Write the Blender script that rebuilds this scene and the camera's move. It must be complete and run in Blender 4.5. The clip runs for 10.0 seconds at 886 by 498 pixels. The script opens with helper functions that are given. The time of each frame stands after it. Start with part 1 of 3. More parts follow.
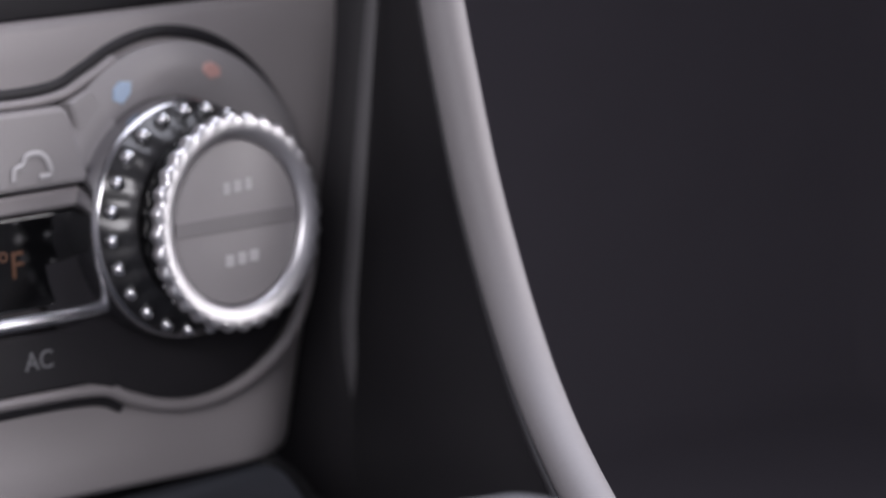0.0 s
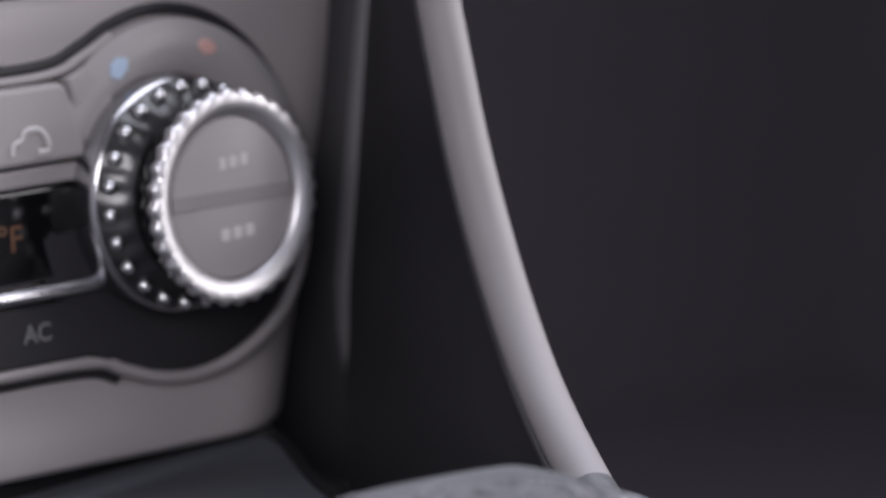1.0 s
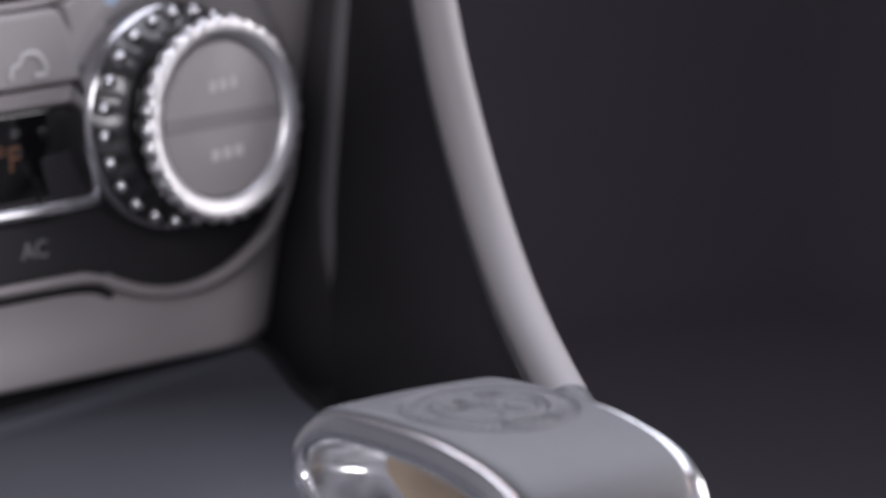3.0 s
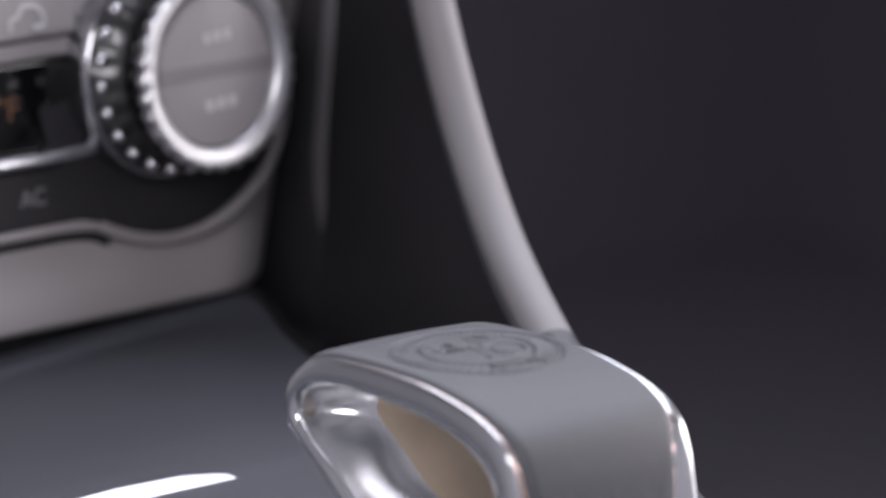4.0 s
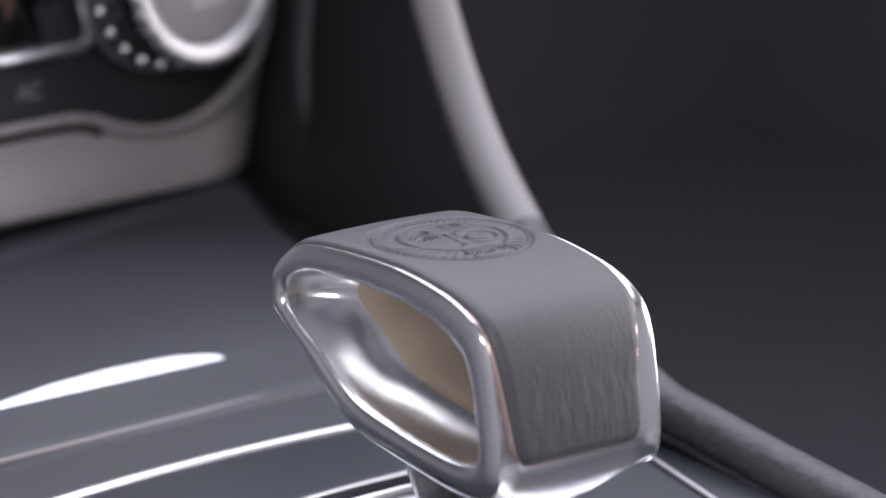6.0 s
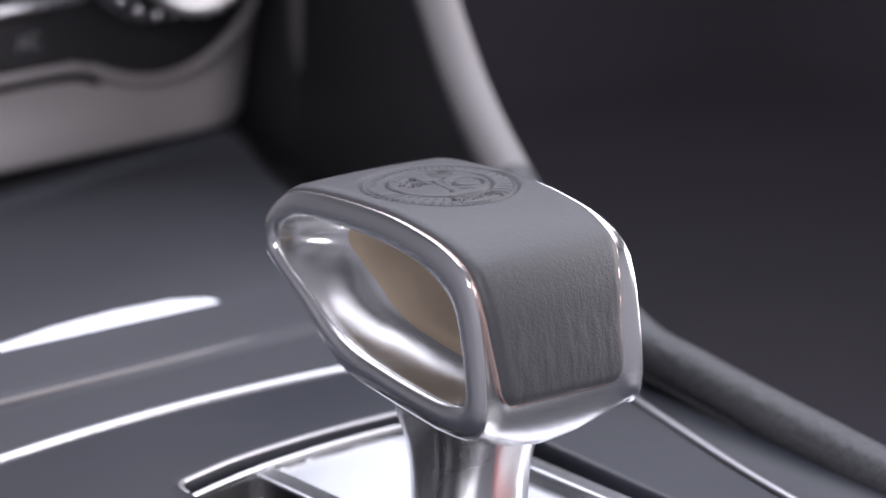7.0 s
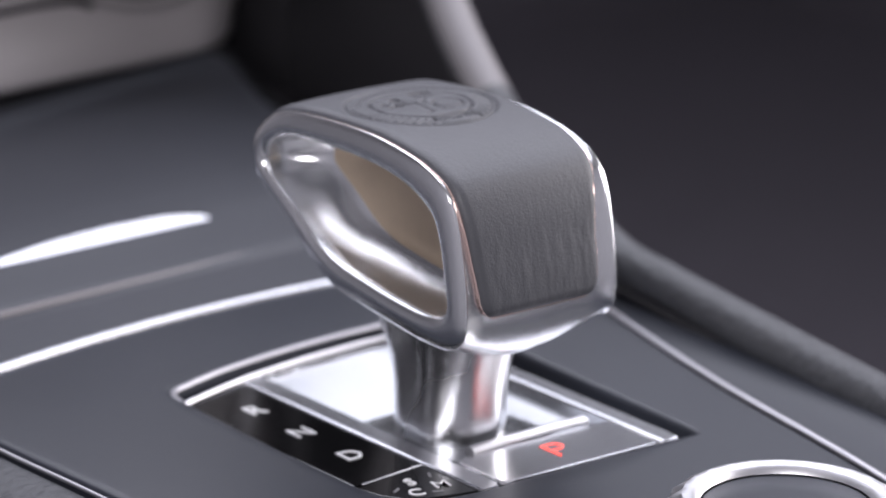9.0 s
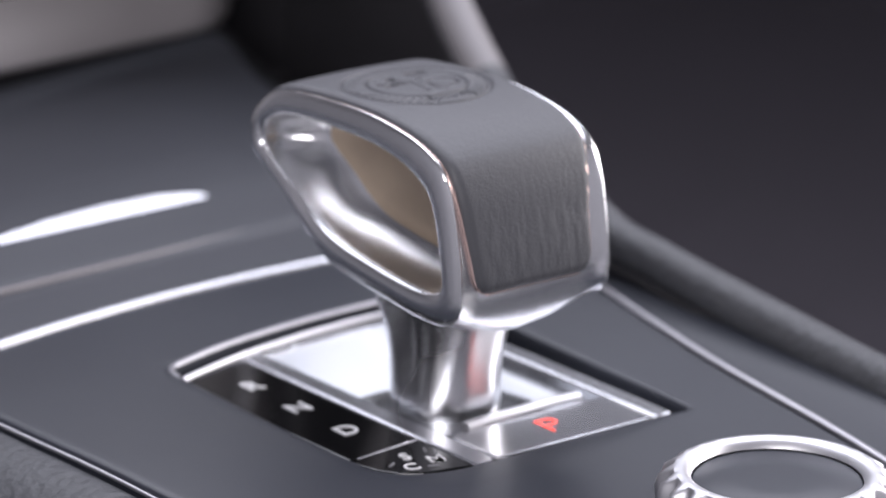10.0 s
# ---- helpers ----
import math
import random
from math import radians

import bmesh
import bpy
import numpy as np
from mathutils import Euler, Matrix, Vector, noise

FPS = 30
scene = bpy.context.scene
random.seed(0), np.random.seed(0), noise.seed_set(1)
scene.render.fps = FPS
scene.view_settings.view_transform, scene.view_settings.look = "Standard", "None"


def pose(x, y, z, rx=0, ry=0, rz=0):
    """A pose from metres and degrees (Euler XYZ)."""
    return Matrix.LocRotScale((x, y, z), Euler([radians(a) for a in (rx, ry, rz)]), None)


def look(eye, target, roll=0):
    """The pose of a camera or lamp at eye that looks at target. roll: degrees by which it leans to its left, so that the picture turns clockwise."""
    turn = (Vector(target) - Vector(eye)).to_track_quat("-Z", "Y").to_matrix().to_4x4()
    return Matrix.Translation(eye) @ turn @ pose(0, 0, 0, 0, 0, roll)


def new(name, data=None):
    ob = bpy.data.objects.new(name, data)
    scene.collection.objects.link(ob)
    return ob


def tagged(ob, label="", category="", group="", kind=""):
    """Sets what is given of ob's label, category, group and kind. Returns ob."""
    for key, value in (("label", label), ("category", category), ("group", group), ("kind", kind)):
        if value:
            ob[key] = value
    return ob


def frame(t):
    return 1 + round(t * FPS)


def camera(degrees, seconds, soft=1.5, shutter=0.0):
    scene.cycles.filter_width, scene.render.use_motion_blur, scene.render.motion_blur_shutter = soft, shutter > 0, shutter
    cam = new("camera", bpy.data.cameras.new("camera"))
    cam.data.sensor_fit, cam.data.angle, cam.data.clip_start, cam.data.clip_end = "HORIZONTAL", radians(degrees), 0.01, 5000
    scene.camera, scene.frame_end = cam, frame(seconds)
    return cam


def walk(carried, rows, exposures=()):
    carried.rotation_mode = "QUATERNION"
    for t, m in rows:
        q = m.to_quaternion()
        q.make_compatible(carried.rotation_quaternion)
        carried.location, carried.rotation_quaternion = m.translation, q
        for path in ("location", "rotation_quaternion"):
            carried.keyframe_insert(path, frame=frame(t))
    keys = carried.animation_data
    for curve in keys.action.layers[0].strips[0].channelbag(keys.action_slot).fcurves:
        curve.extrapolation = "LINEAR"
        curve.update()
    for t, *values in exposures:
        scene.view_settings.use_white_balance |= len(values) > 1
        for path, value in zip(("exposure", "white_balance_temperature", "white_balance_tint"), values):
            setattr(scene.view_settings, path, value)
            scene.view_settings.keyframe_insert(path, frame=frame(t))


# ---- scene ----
cam = camera(12.0, 10.0, soft=1.5)
cam.data.dof.use_dof = True
cam.data.dof.focus_distance = 0.89
cam.data.dof.aperture_fstop = 12.0
# seconds, eye in metres, tilt, turn and roll in degrees
PATH = [
    (0, -0.42895, -0.56439, 0.27231, 78.3286, -37.0660, 0.3098),
    (0.5, -0.43444, -0.56814, 0.27406, 78.1557, -37.2443, 0.3613),
    (1, -0.44008, -0.57228, 0.27570, 77.9421, -37.4116, 0.4085),
    (1.5, -0.44621, -0.57849, 0.27800, 77.6968, -37.5450, 0.4765),
    (2, -0.45136, -0.58542, 0.28012, 77.4077, -37.5959, 0.5020),
    (2.5, -0.45680, -0.59294, 0.28295, 77.0828, -37.6421, 0.5262),
    (4, -0.47721, -0.61983, 0.29162, 76.0162, -37.8588, 0.5603),
    (4.5, -0.48383, -0.62929, 0.29496, 75.6284, -37.8991, 0.5697),
    (5, -0.49138, -0.63959, 0.29839, 75.2350, -37.9680, 0.5530),
    (5.5, -0.49929, -0.64949, 0.30228, 74.8345, -38.0624, 0.5540),
    (7, -0.51946, -0.67909, 0.31260, 73.7014, -38.1658, 0.5427),
    (7.5, -0.52550, -0.68819, 0.31519, 73.4202, -38.1835, 0.5304),
    (8, -0.53115, -0.69623, 0.31783, 73.1223, -38.2233, 0.5498),
    (8.5, -0.53662, -0.70259, 0.32059, 72.8474, -38.3128, 0.5486),
    (9, -0.54094, -0.70864, 0.32279, 72.6144, -38.3458, 0.5630),
    (9.5, -0.54403, -0.71404, 0.32426, 72.4671, -38.3308, 0.5906),
    (10, -0.54688, -0.71804, 0.32527, 72.3670, -38.3443, 0.6007),
]
walk(cam, [(t, pose(x, y, z, rx, 0, rz) @ pose(0, 0, 0, 0, 0, roll)) for t, x, y, z, rx, rz, roll in PATH])

# ---- light: large studio softboxes over the windscreen and beside the doors, in a dark hall ----
world = bpy.data.worlds.new("world")
scene.world = world
world.use_nodes = True
world.node_tree.nodes["Background"].inputs[0].default_value = (0.10, 0.095, 0.11, 1)
world.node_tree.nodes["Background"].inputs[1].default_value = 0.15


def softbox(name, eye, target, sx, sy, watts, colour=(1, 1, 1)):
    data = bpy.data.lights.new(name, "AREA")
    data.shape, data.size, data.size_y, data.energy, data.color = "RECTANGLE", sx, sy, watts, colour
    ob = new(name, data)
    ob.matrix_world = look(eye, target)
    return ob


softbox("softbox_overhead", (0.48, 0.58, 1.25), (0.15, 0.15, 0.0), 2.0, 1.7, 37, (0.93, 0.935, 1.07))
softbox("softbox_driver", (-1.1, -0.95, 0.78), (0.05, 0.1, 0.06), 0.9, 0.6, 17, (0.99, 0.955, 1.01))
softbox("softbox_passenger", (1.1, -0.3, 0.40), (0.02, 0.0, 0.05), 0.8, 0.9, 17, (1.0, 0.95, 0.99))

# ---- helpers ----
MM = 0.001


def material(name, colour, rough=0.5, metal=0.0, grain=0.0, grain_scale=900.0, bump=0.0, spec=0.5, coat=0.0, blotch=0.15, stretch=(1, 1, 1), aniso=0.0, crease=0.0):
    """A surface with fine grain, a broad unevenness of tone and gloss, and a bump."""
    m = bpy.data.materials.new(name)
    m.use_nodes = True
    nt = m.node_tree
    b = nt.nodes["Principled BSDF"]
    b.inputs["Metallic"].default_value = metal
    b.inputs["Specular IOR Level"].default_value = spec
    b.inputs["Coat Weight"].default_value = coat
    b.inputs["Coat Roughness"].default_value = 0.08
    b.inputs["Anisotropic"].default_value = aniso
    co = nt.nodes.new("ShaderNodeTexCoord")
    mp = nt.nodes.new("ShaderNodeMapping")
    mp.inputs["Scale"].default_value = stretch
    nt.links.new(co.outputs["Object"], mp.inputs["Vector"])
    fine = nt.nodes.new("ShaderNodeTexNoise")
    fine.inputs["Scale"].default_value, fine.inputs["Detail"].default_value = grain_scale, 4
    broad = nt.nodes.new("ShaderNodeTexNoise")
    broad.inputs["Scale"].default_value, broad.inputs["Detail"].default_value = 22, 3
    nt.links.new(mp.outputs[0], fine.inputs["Vector"])
    nt.links.new(co.outputs["Object"], broad.inputs["Vector"])
    add = nt.nodes.new("ShaderNodeMath")
    add.operation = "MULTIPLY_ADD"
    nt.links.new(fine.outputs[0], add.inputs[0])
    add.inputs[1].default_value = grain
    mul = nt.nodes.new("ShaderNodeMath")
    mul.operation = "MULTIPLY_ADD"
    nt.links.new(broad.outputs[0], mul.inputs[0])
    mul.inputs[1].default_value = blotch
    mul.inputs[2].default_value = 1.0 - 0.5 * (blotch + grain)
    nt.links.new(mul.outputs[0], add.inputs[2])
    tone = nt.nodes.new("ShaderNodeVectorMath")
    tone.operation = "SCALE"
    tone.inputs[0].default_value = colour
    nt.links.new(add.outputs[0], tone.inputs["Scale"])
    nt.links.new(tone.outputs[0], b.inputs["Base Color"])
    gloss = nt.nodes.new("ShaderNodeMath")
    gloss.operation = "MULTIPLY_ADD"
    nt.links.new(broad.outputs[0], gloss.inputs[0])
    gloss.inputs[1].default_value = rough * 0.3
    gloss.inputs[2].default_value = rough * 0.85
    nt.links.new(gloss.outputs[0], b.inputs["Roughness"])
    height = fine.outputs[0]
    if crease:
        long = nt.nodes.new("ShaderNodeMapping")
        long.inputs["Scale"].default_value = (1, 0.7, 0.24)
        nt.links.new(co.outputs["Object"], long.inputs["Vector"])
        fold = nt.nodes.new("ShaderNodeTexNoise")
        fold.inputs["Scale"].default_value, fold.inputs["Detail"].default_value = 1000, 3
        nt.links.new(long.outputs[0], fold.inputs["Vector"])
        mixed = nt.nodes.new("ShaderNodeMath")
        mixed.operation = "MULTIPLY_ADD"
        nt.links.new(fold.outputs[0], mixed.inputs[0])
        mixed.inputs[1].default_value = crease
        nt.links.new(height, mixed.inputs[2])
        height = mixed.outputs[0]
    if bump:
        bp = nt.nodes.new("ShaderNodeBump")
        bp.inputs["Strength"].default_value, bp.inputs["Distance"].default_value = 1.0, bump * MM
        nt.links.new(height, bp.inputs["Height"])
        nt.links.new(bp.outputs[0], b.inputs["Normal"])
    return m


def glowing(name, colour, strength):
    m = bpy.data.materials.new(name)
    m.use_nodes = True
    b = m.node_tree.nodes["Principled BSDF"]
    b.inputs["Base Color"].default_value = (*colour, 1)
    b.inputs["Emission Color"].default_value = (*colour, 1)
    b.inputs["Emission Strength"].default_value = strength
    return m


SATIN = material("satin_aluminium", (0.60, 0.605, 0.63), 0.26, 1.0, 0.04, 1500, 0.0, blotch=0.06)
BRUSHED = material("brushed_plate", (0.62, 0.62, 0.64), 0.24, 1.0, 0.10, 700, 0.004, blotch=0.08, stretch=(0.08, 1, 1))
COPPER = material("copper_piping", (0.86, 0.64, 0.57), 0.25, 1.0, 0.03, 900, 0.0)
WARM_REFLECTION = material("warm_reflection_tint", (0.80, 0.65, 0.475), 0.3, 1.0, 0.08, 300, 0.0, blotch=0.5)
LEATHER = material("grey_leather", (0.068, 0.069, 0.077), 0.5, 0.0, 0.2, 1900, 0.11, blotch=0.14, crease=0.55)
LEATHER_RAIL = material("rail_leather", (0.052, 0.054, 0.060), 0.5, 0.0, 0.7, 430, 0.6, blotch=0.2)
RAIL_TRIM = material("pale_rail_trim", (0.20, 0.19, 0.195), 0.58, 0.0, 0.08, 900, 0.02, blotch=0.15)
FRAME = material("brushed_frame", (0.79, 0.795, 0.812), 0.25, 1.0, 0.08, 1800, 0.003, blotch=0.08)
STEM = material("polished_stem", (0.74, 0.745, 0.765), 0.27, 1.0, 0.04, 1500, 0.0, blotch=0.1)
CROSS = material("cross_bar_plastic", (0.19, 0.18, 0.185), 0.45, 0.0, 0.05, 1500, 0.0)
BOWL = material("bowl_metal", (0.40, 0.41, 0.425), 0.26, 1.0, 0.05, 700, 0.0, blotch=0.1)
PANEL = material("soft_grey_lacquer", (0.022, 0.025, 0.034), 0.4, 0.0, 0.05, 1500, 0.004, blotch=0.1, coat=0.0)
TRAY = material("tray_lacquer", (0.050, 0.053, 0.063), 0.5, 0.0, 0.05, 1500, 0.0, blotch=0.1, spec=0.4)
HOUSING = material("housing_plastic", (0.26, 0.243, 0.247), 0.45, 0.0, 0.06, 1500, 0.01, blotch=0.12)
BUTTON = material("button_plastic", (0.275, 0.262, 0.266), 0.42, 0.0, 0.05, 1500, 0.01, blotch=0.1)
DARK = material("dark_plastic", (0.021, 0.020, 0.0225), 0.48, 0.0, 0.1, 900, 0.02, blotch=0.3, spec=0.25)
FLANK_SHADE = material("flank_shade", (0.05, 0.047, 0.05), 0.5, 0.0, 0.1, 900, 0.02, blotch=0.3, spec=0.3)
RIDGE_LIGHT = material("ridge_highlight", (0.10, 0.096, 0.102), 0.45, 0.0, 0.1, 900, 0.02, blotch=0.3, spec=0.35)
BLACK = material("gloss_black", (0.004, 0.004, 0.0045), 0.08, 0.0, 0.1, 600, 0.0, blotch=0.2)
GLOSS = material("half_gloss_black", (0.006, 0.006, 0.007), 0.3, 0.0, 0.1, 600, 0.0, blotch=0.2, spec=0.9)
CLOTH = material("dark_hall", (0.105, 0.096, 0.112), 0.9, 0.0, 0.3, 60, 0.0, blotch=0.25)
MATTE_SILVER = material("matte_silver", (0.66, 0.655, 0.675), 0.4, 1.0, 0.03, 900, 0.0, blotch=0.06)
SIDE_LINE = material("dull_silver", (0.42, 0.41, 0.43), 0.4, 1.0, 0.03, 900, 0.0)
PALE = material("pale_reflector", (0.38, 0.375, 0.39), 0.8, 0.0, 0.1, 30, 0.0, blotch=0.1)
RUBBER = material("black_rubber", (0.007, 0.007, 0.008), 0.6, 0.0, 0.1, 900, 0.0, spec=0.2)
DARKCHROME = material("dark_chrome", (0.50, 0.50, 0.52), 0.2, 1.0, 0.03, 900, 0.0, blotch=0.1)
BLUE = material("blue_print", (0.36, 0.46, 0.60), 0.5, 0.0, 0.05, 900, 0.0)
PINK = material("red_print", (0.55, 0.33, 0.30), 0.5, 0.0, 0.05, 900, 0.0)
PRINT = material("pale_print", (0.46, 0.45, 0.46), 0.5, 0.0, 0.05, 900, 0.0)
WHITE = material("white_print", (0.75, 0.75, 0.76), 0.5, 0.0, 0.03, 900, 0.0, blotch=0.05)
DIMPRINT = material("grey_print", (0.17, 0.17, 0.18), 0.5, 0.0, 0.03, 900, 0.0, blotch=0.05)
RED = glowing("red_lamp", (1.0, 0.10, 0.075), 0.85)
AMBER = glowing("amber_segment", (0.10, 0.048, 0.028), 0.22)


def part(name, bm, mat, parent=None, label="", smooth=True, normals=True):
    """Links a bmesh, whose units are millimetres, as one mesh."""
    if normals:
        bmesh.ops.recalc_face_normals(bm, faces=bm.faces[:])
    bmesh.ops.scale(bm, vec=(MM, MM, MM), verts=bm.verts[:])
    me = bpy.data.meshes.new(name)
    for f in bm.faces:
        f.smooth = smooth
    bm.to_mesh(me)
    bm.free()
    me.materials.append(mat)
    if smooth:
        me.set_sharp_from_angle(angle=radians(40))
    ob = new(name, me)
    ob.parent = parent
    if label:
        ob["label"] = label
    return ob


def thing(name, label, category, group="", kind=""):
    return tagged(new(name), label, category, group, kind)


def loft(rings, closed=True, cap_first=False, cap_last=False, bm=None):
    """Skins rings of equally many points."""
    bm = bm or bmesh.new()
    rows = [[bm.verts.new(p) for p in ring] for ring in rings]
    n = len(rows[0])
    for a, b in zip(rows, rows[1:]):
        for i in range(n if closed else n - 1):
            j = (i + 1) % n
            bm.faces.new((a[i], a[j], b[j], b[i]))
    if cap_first:
        bm.faces.new(rows[0])
    if cap_last:
        bm.faces.new(rows[-1])
    return bm


def block(x0, x1, y0, y1, z0, z1, bevel=0.5, segments=2, bm=None):
    own = bmesh.new()
    bmesh.ops.create_cube(own, size=1)
    for v in own.verts:
        v.co = Vector(((x0 + x1) / 2 + v.co.x * (x1 - x0), (y0 + y1) / 2 + v.co.y * (y1 - y0), (z0 + z1) / 2 + v.co.z * (z1 - z0)))
    if bevel:
        bmesh.ops.bevel(own, geom=own.edges[:], offset=bevel, segments=segments, affect="EDGES", profile=0.5)
    return own


def smooth_loop(points, n, closed=True):
    """n points at even steps on a Catmull-Rom curve through the points."""
    p = [Vector(q) for q in points]
    out, m = [], len(p)
    spans = m if closed else m - 1
    for i in range(spans):
        a, b, c, d = (p[(i + k) % m] if closed else p[min(max(i + k, 0), m - 1)] for k in (-1, 0, 1, 2))
        for k in range(24):
            t = k / 24
            out.append(0.5 * (2 * b + (c - a) * t + (2 * a - 5 * b + 4 * c - d) * t * t + (3 * b - a - 3 * c + d) * t ** 3))
    if closed:
        out.append(out[0])
    else:
        out.append(p[-1])
    s = np.r_[0, np.cumsum([(b - a).length for a, b in zip(out, out[1:])])]
    arr = np.array([tuple(v) for v in out])
    want = np.linspace(0, s[-1], n + 1)[:-1] if closed else np.linspace(0, s[-1], n)
    return np.stack([np.interp(want, s, arr[:, k]) for k in range(arr.shape[1])], 1)


def inset(loop, d):
    """A closed counter-clockwise plane loop moved inwards by d."""
    t = np.roll(loop, -1, 0) - np.roll(loop, 1, 0)
    nrm = np.stack([-t[:, 1], t[:, 0]], 1) / np.linalg.norm(t, axis=1)[:, None]
    return loop + nrm * d


def tube(path, section, bm=None, up=(1, 0, 0), caps=True):
    """Sweeps a section (a function of the way along, 0 to 1, that gives 2D points) along a path."""
    path = [Vector(p) for p in path]
    rings = []
    for i, p in enumerate(path):
        t = (path[min(i + 1, len(path) - 1)] - path[max(i - 1, 0)]).normalized()
        side = (Vector(up) - t * t.dot(Vector(up))).normalized()
        out = t.cross(side)
        rings.append([p + side * a + out * b for a, b in section(i / (len(path) - 1))])
    return loft(rings, True, caps, caps, bm)


def oval(a, b, n=24, power=2.0):
    pts = []
    for k in range(n):
        w = 2 * math.pi * k / n
        c, s = math.cos(w), math.sin(w)
        pts.append((a * math.copysign(abs(c) ** (2 / power), c), b * math.copysign(abs(s) ** (2 / power), s)))
    return pts


def lettering(name, text, size, m, mat, parent, label="", depth=0.12):
    """Letters of the built-in font as a mesh; size is the em height in millimetres, m a pose in metres."""
    cu = bpy.data.curves.new(name, "FONT")
    cu.body, cu.size, cu.extrude, cu.align_x, cu.align_y = text, size * MM, depth * MM, "CENTER", "CENTER"
    cu.offset = -size * MM * 0.024 if text == "P" else size * MM * 0.002
    ob = new(name, cu)
    me = bpy.data.meshes.new_from_object(ob.evaluated_get(bpy.context.evaluated_depsgraph_get()))
    bpy.data.objects.remove(ob)
    bpy.data.curves.remove(cu)
    me.name = name
    me.transform(m)
    me.materials.clear()
    me.materials.append(mat)
    out = new(name, me)
    out.parent = parent
    if label:
        out["label"] = label
    return out


# ---- the hall round the car: dark cloth ahead, unseen pale surfaces added as reflectors ----
def wall(name, x0, x1, y0, y1, z0, z1, mat, label):
    return tagged(part(name, block(x0, x1, y0, y1, z0, z1, 0), mat, smooth=False), label, "wall", kind="structure")


wall("wall_front", 300, 2300, 2400, 2500, -700, 1800, CLOTH, "dark charcoal cloth studio wall")
# the pale pieces stay out of view and brighten what the metal reflects
wall("wall_far", -1700, 300, 2400, 2500, -700, 1800, PALE, "unseen pale grey reflector wall")
wall("wall_right", 2300, 2400, 700, 2500, -700, 1800, CLOTH, "dark charcoal cloth studio wall")
wall("wall_right_rear", 2300, 2400, -1400, 700, -700, 1800, PALE, "unseen pale grey reflector wall")
wall("wall_left", -1800, -1700, -1400, 2500, -700, 1800, PALE, "unseen pale grey reflector wall")
wall("wall_back", -1800, 2400, -1500, -1400, -700, 1800, PALE, "unseen pale grey reflector wall")
wall("ceiling", -1800, 2400, -1500, 2500, 1800, 1900, PALE, "unseen pale grey reflector ceiling")
wall("floor", -200, 2400, -100, 2500, -800, -700, CLOTH, "dark charcoal studio floor")
wall("floor_pale", -1800, 2400, -1500, -100, -800, -700, PALE, "unseen pale grey reflector floor")
wall("floor_side", -1800, -200, -100, 2500, -800, -700, PALE, "unseen pale grey reflector floor")


# ---- centre console ----
def lift(y):
    """Height of the console's top over the gear gate's plane: it rises gently to the front."""
    return 0.3 + (y + 43) * 0.028


def front_line(x):
    return 85.5 - 0.0014 * (x - 25) ** 2


GATE = smooth_loop([(-25.2, 40), (-25, 20), (-24.5, -15), (-23, -32), (-17, -39.5), (-4, -42.8), (20, -43), (48, -43.2), (56, -43.2), (59, -41), (59, -10), (59, 25), (58.5, 45), (55, 51.5), (45, 53.6), (20, 52.8), (-4, 49.8), (-20, 45.6), (-24.2, 43.6)], 160)
RIM = smooth_loop([(-75, 60), (-73.5, 33), (-70.5, -4), (-69, -50), (-67, -140), (-30, -160), (40, -160), (64, -140), (75, -78), (84, -20), (96, 33), (101.5, 55), (103, 72), (93, 79), *((x, front_line(x)) for x in (78, 50, 25, 0, -25, -50, -66))], 200)


def polar(loop, cx, cy, n):
    """The loop's points at even angles round a centre."""
    w = np.unwrap(np.arctan2(loop[:, 1] - cy, loop[:, 0] - cx))
    r = np.hypot(loop[:, 0] - cx, loop[:, 1] - cy)
    if w[-1] < w[0]:
        w, r = w[::-1], r[::-1]
    at = np.linspace(-math.pi, math.pi, n, endpoint=False)
    w0 = np.r_[w - 2 * math.pi, w, w + 2 * math.pi]
    rr = np.interp(at, w0, np.tile(r, 3))
    return np.stack([cx + rr * np.cos(at), cy + rr * np.sin(at)], 1)


def gear_panel():
    n = 400
    inner, outer = polar(GATE, 17, 5, n), polar(RIM, 17, 5, n)
    def ring(k, dz, grow=0.0):
        base = inner * (1 - k) + outer * k
        way = base - (17, 5)
        base = base + way / np.linalg.norm(way, axis=1)[:, None] * grow
        return [(x, y, lift(y) + dz) for x, y in base]
    rings = [ring(0, -8), ring(0, -1.4), ring(0, -0.7, 0.15), ring(0, -0.2, 0.6), ring(0, 0, 1.4)]
    rings += [ring(k, 0) for k in (0.08, 0.2, 0.4, 0.6, 0.8, 0.92)]
    rings += [ring(1, 0, -2.2), ring(1, -0.3, -0.9), ring(1, -1.0, -0.2), ring(1, -2.2, 0), ring(1, -9, 0)]
    ob = thing("gear_console", "dark grey lacquered centre console top round the gear gate", "console")
    part("top_panel", loft(rings), PANEL, ob)
    part("under_body", block(-62, 96, -150, 300, -700, -14, 4), DARK, ob, "dark tunnel under the console")
    return ob


console = gear_panel()


def strip_along(points, section, n=80, up=(0, 0, 1)):
    return tube([tuple(p) for p in smooth_loop(points, n, False)], lambda t: section, up=up)


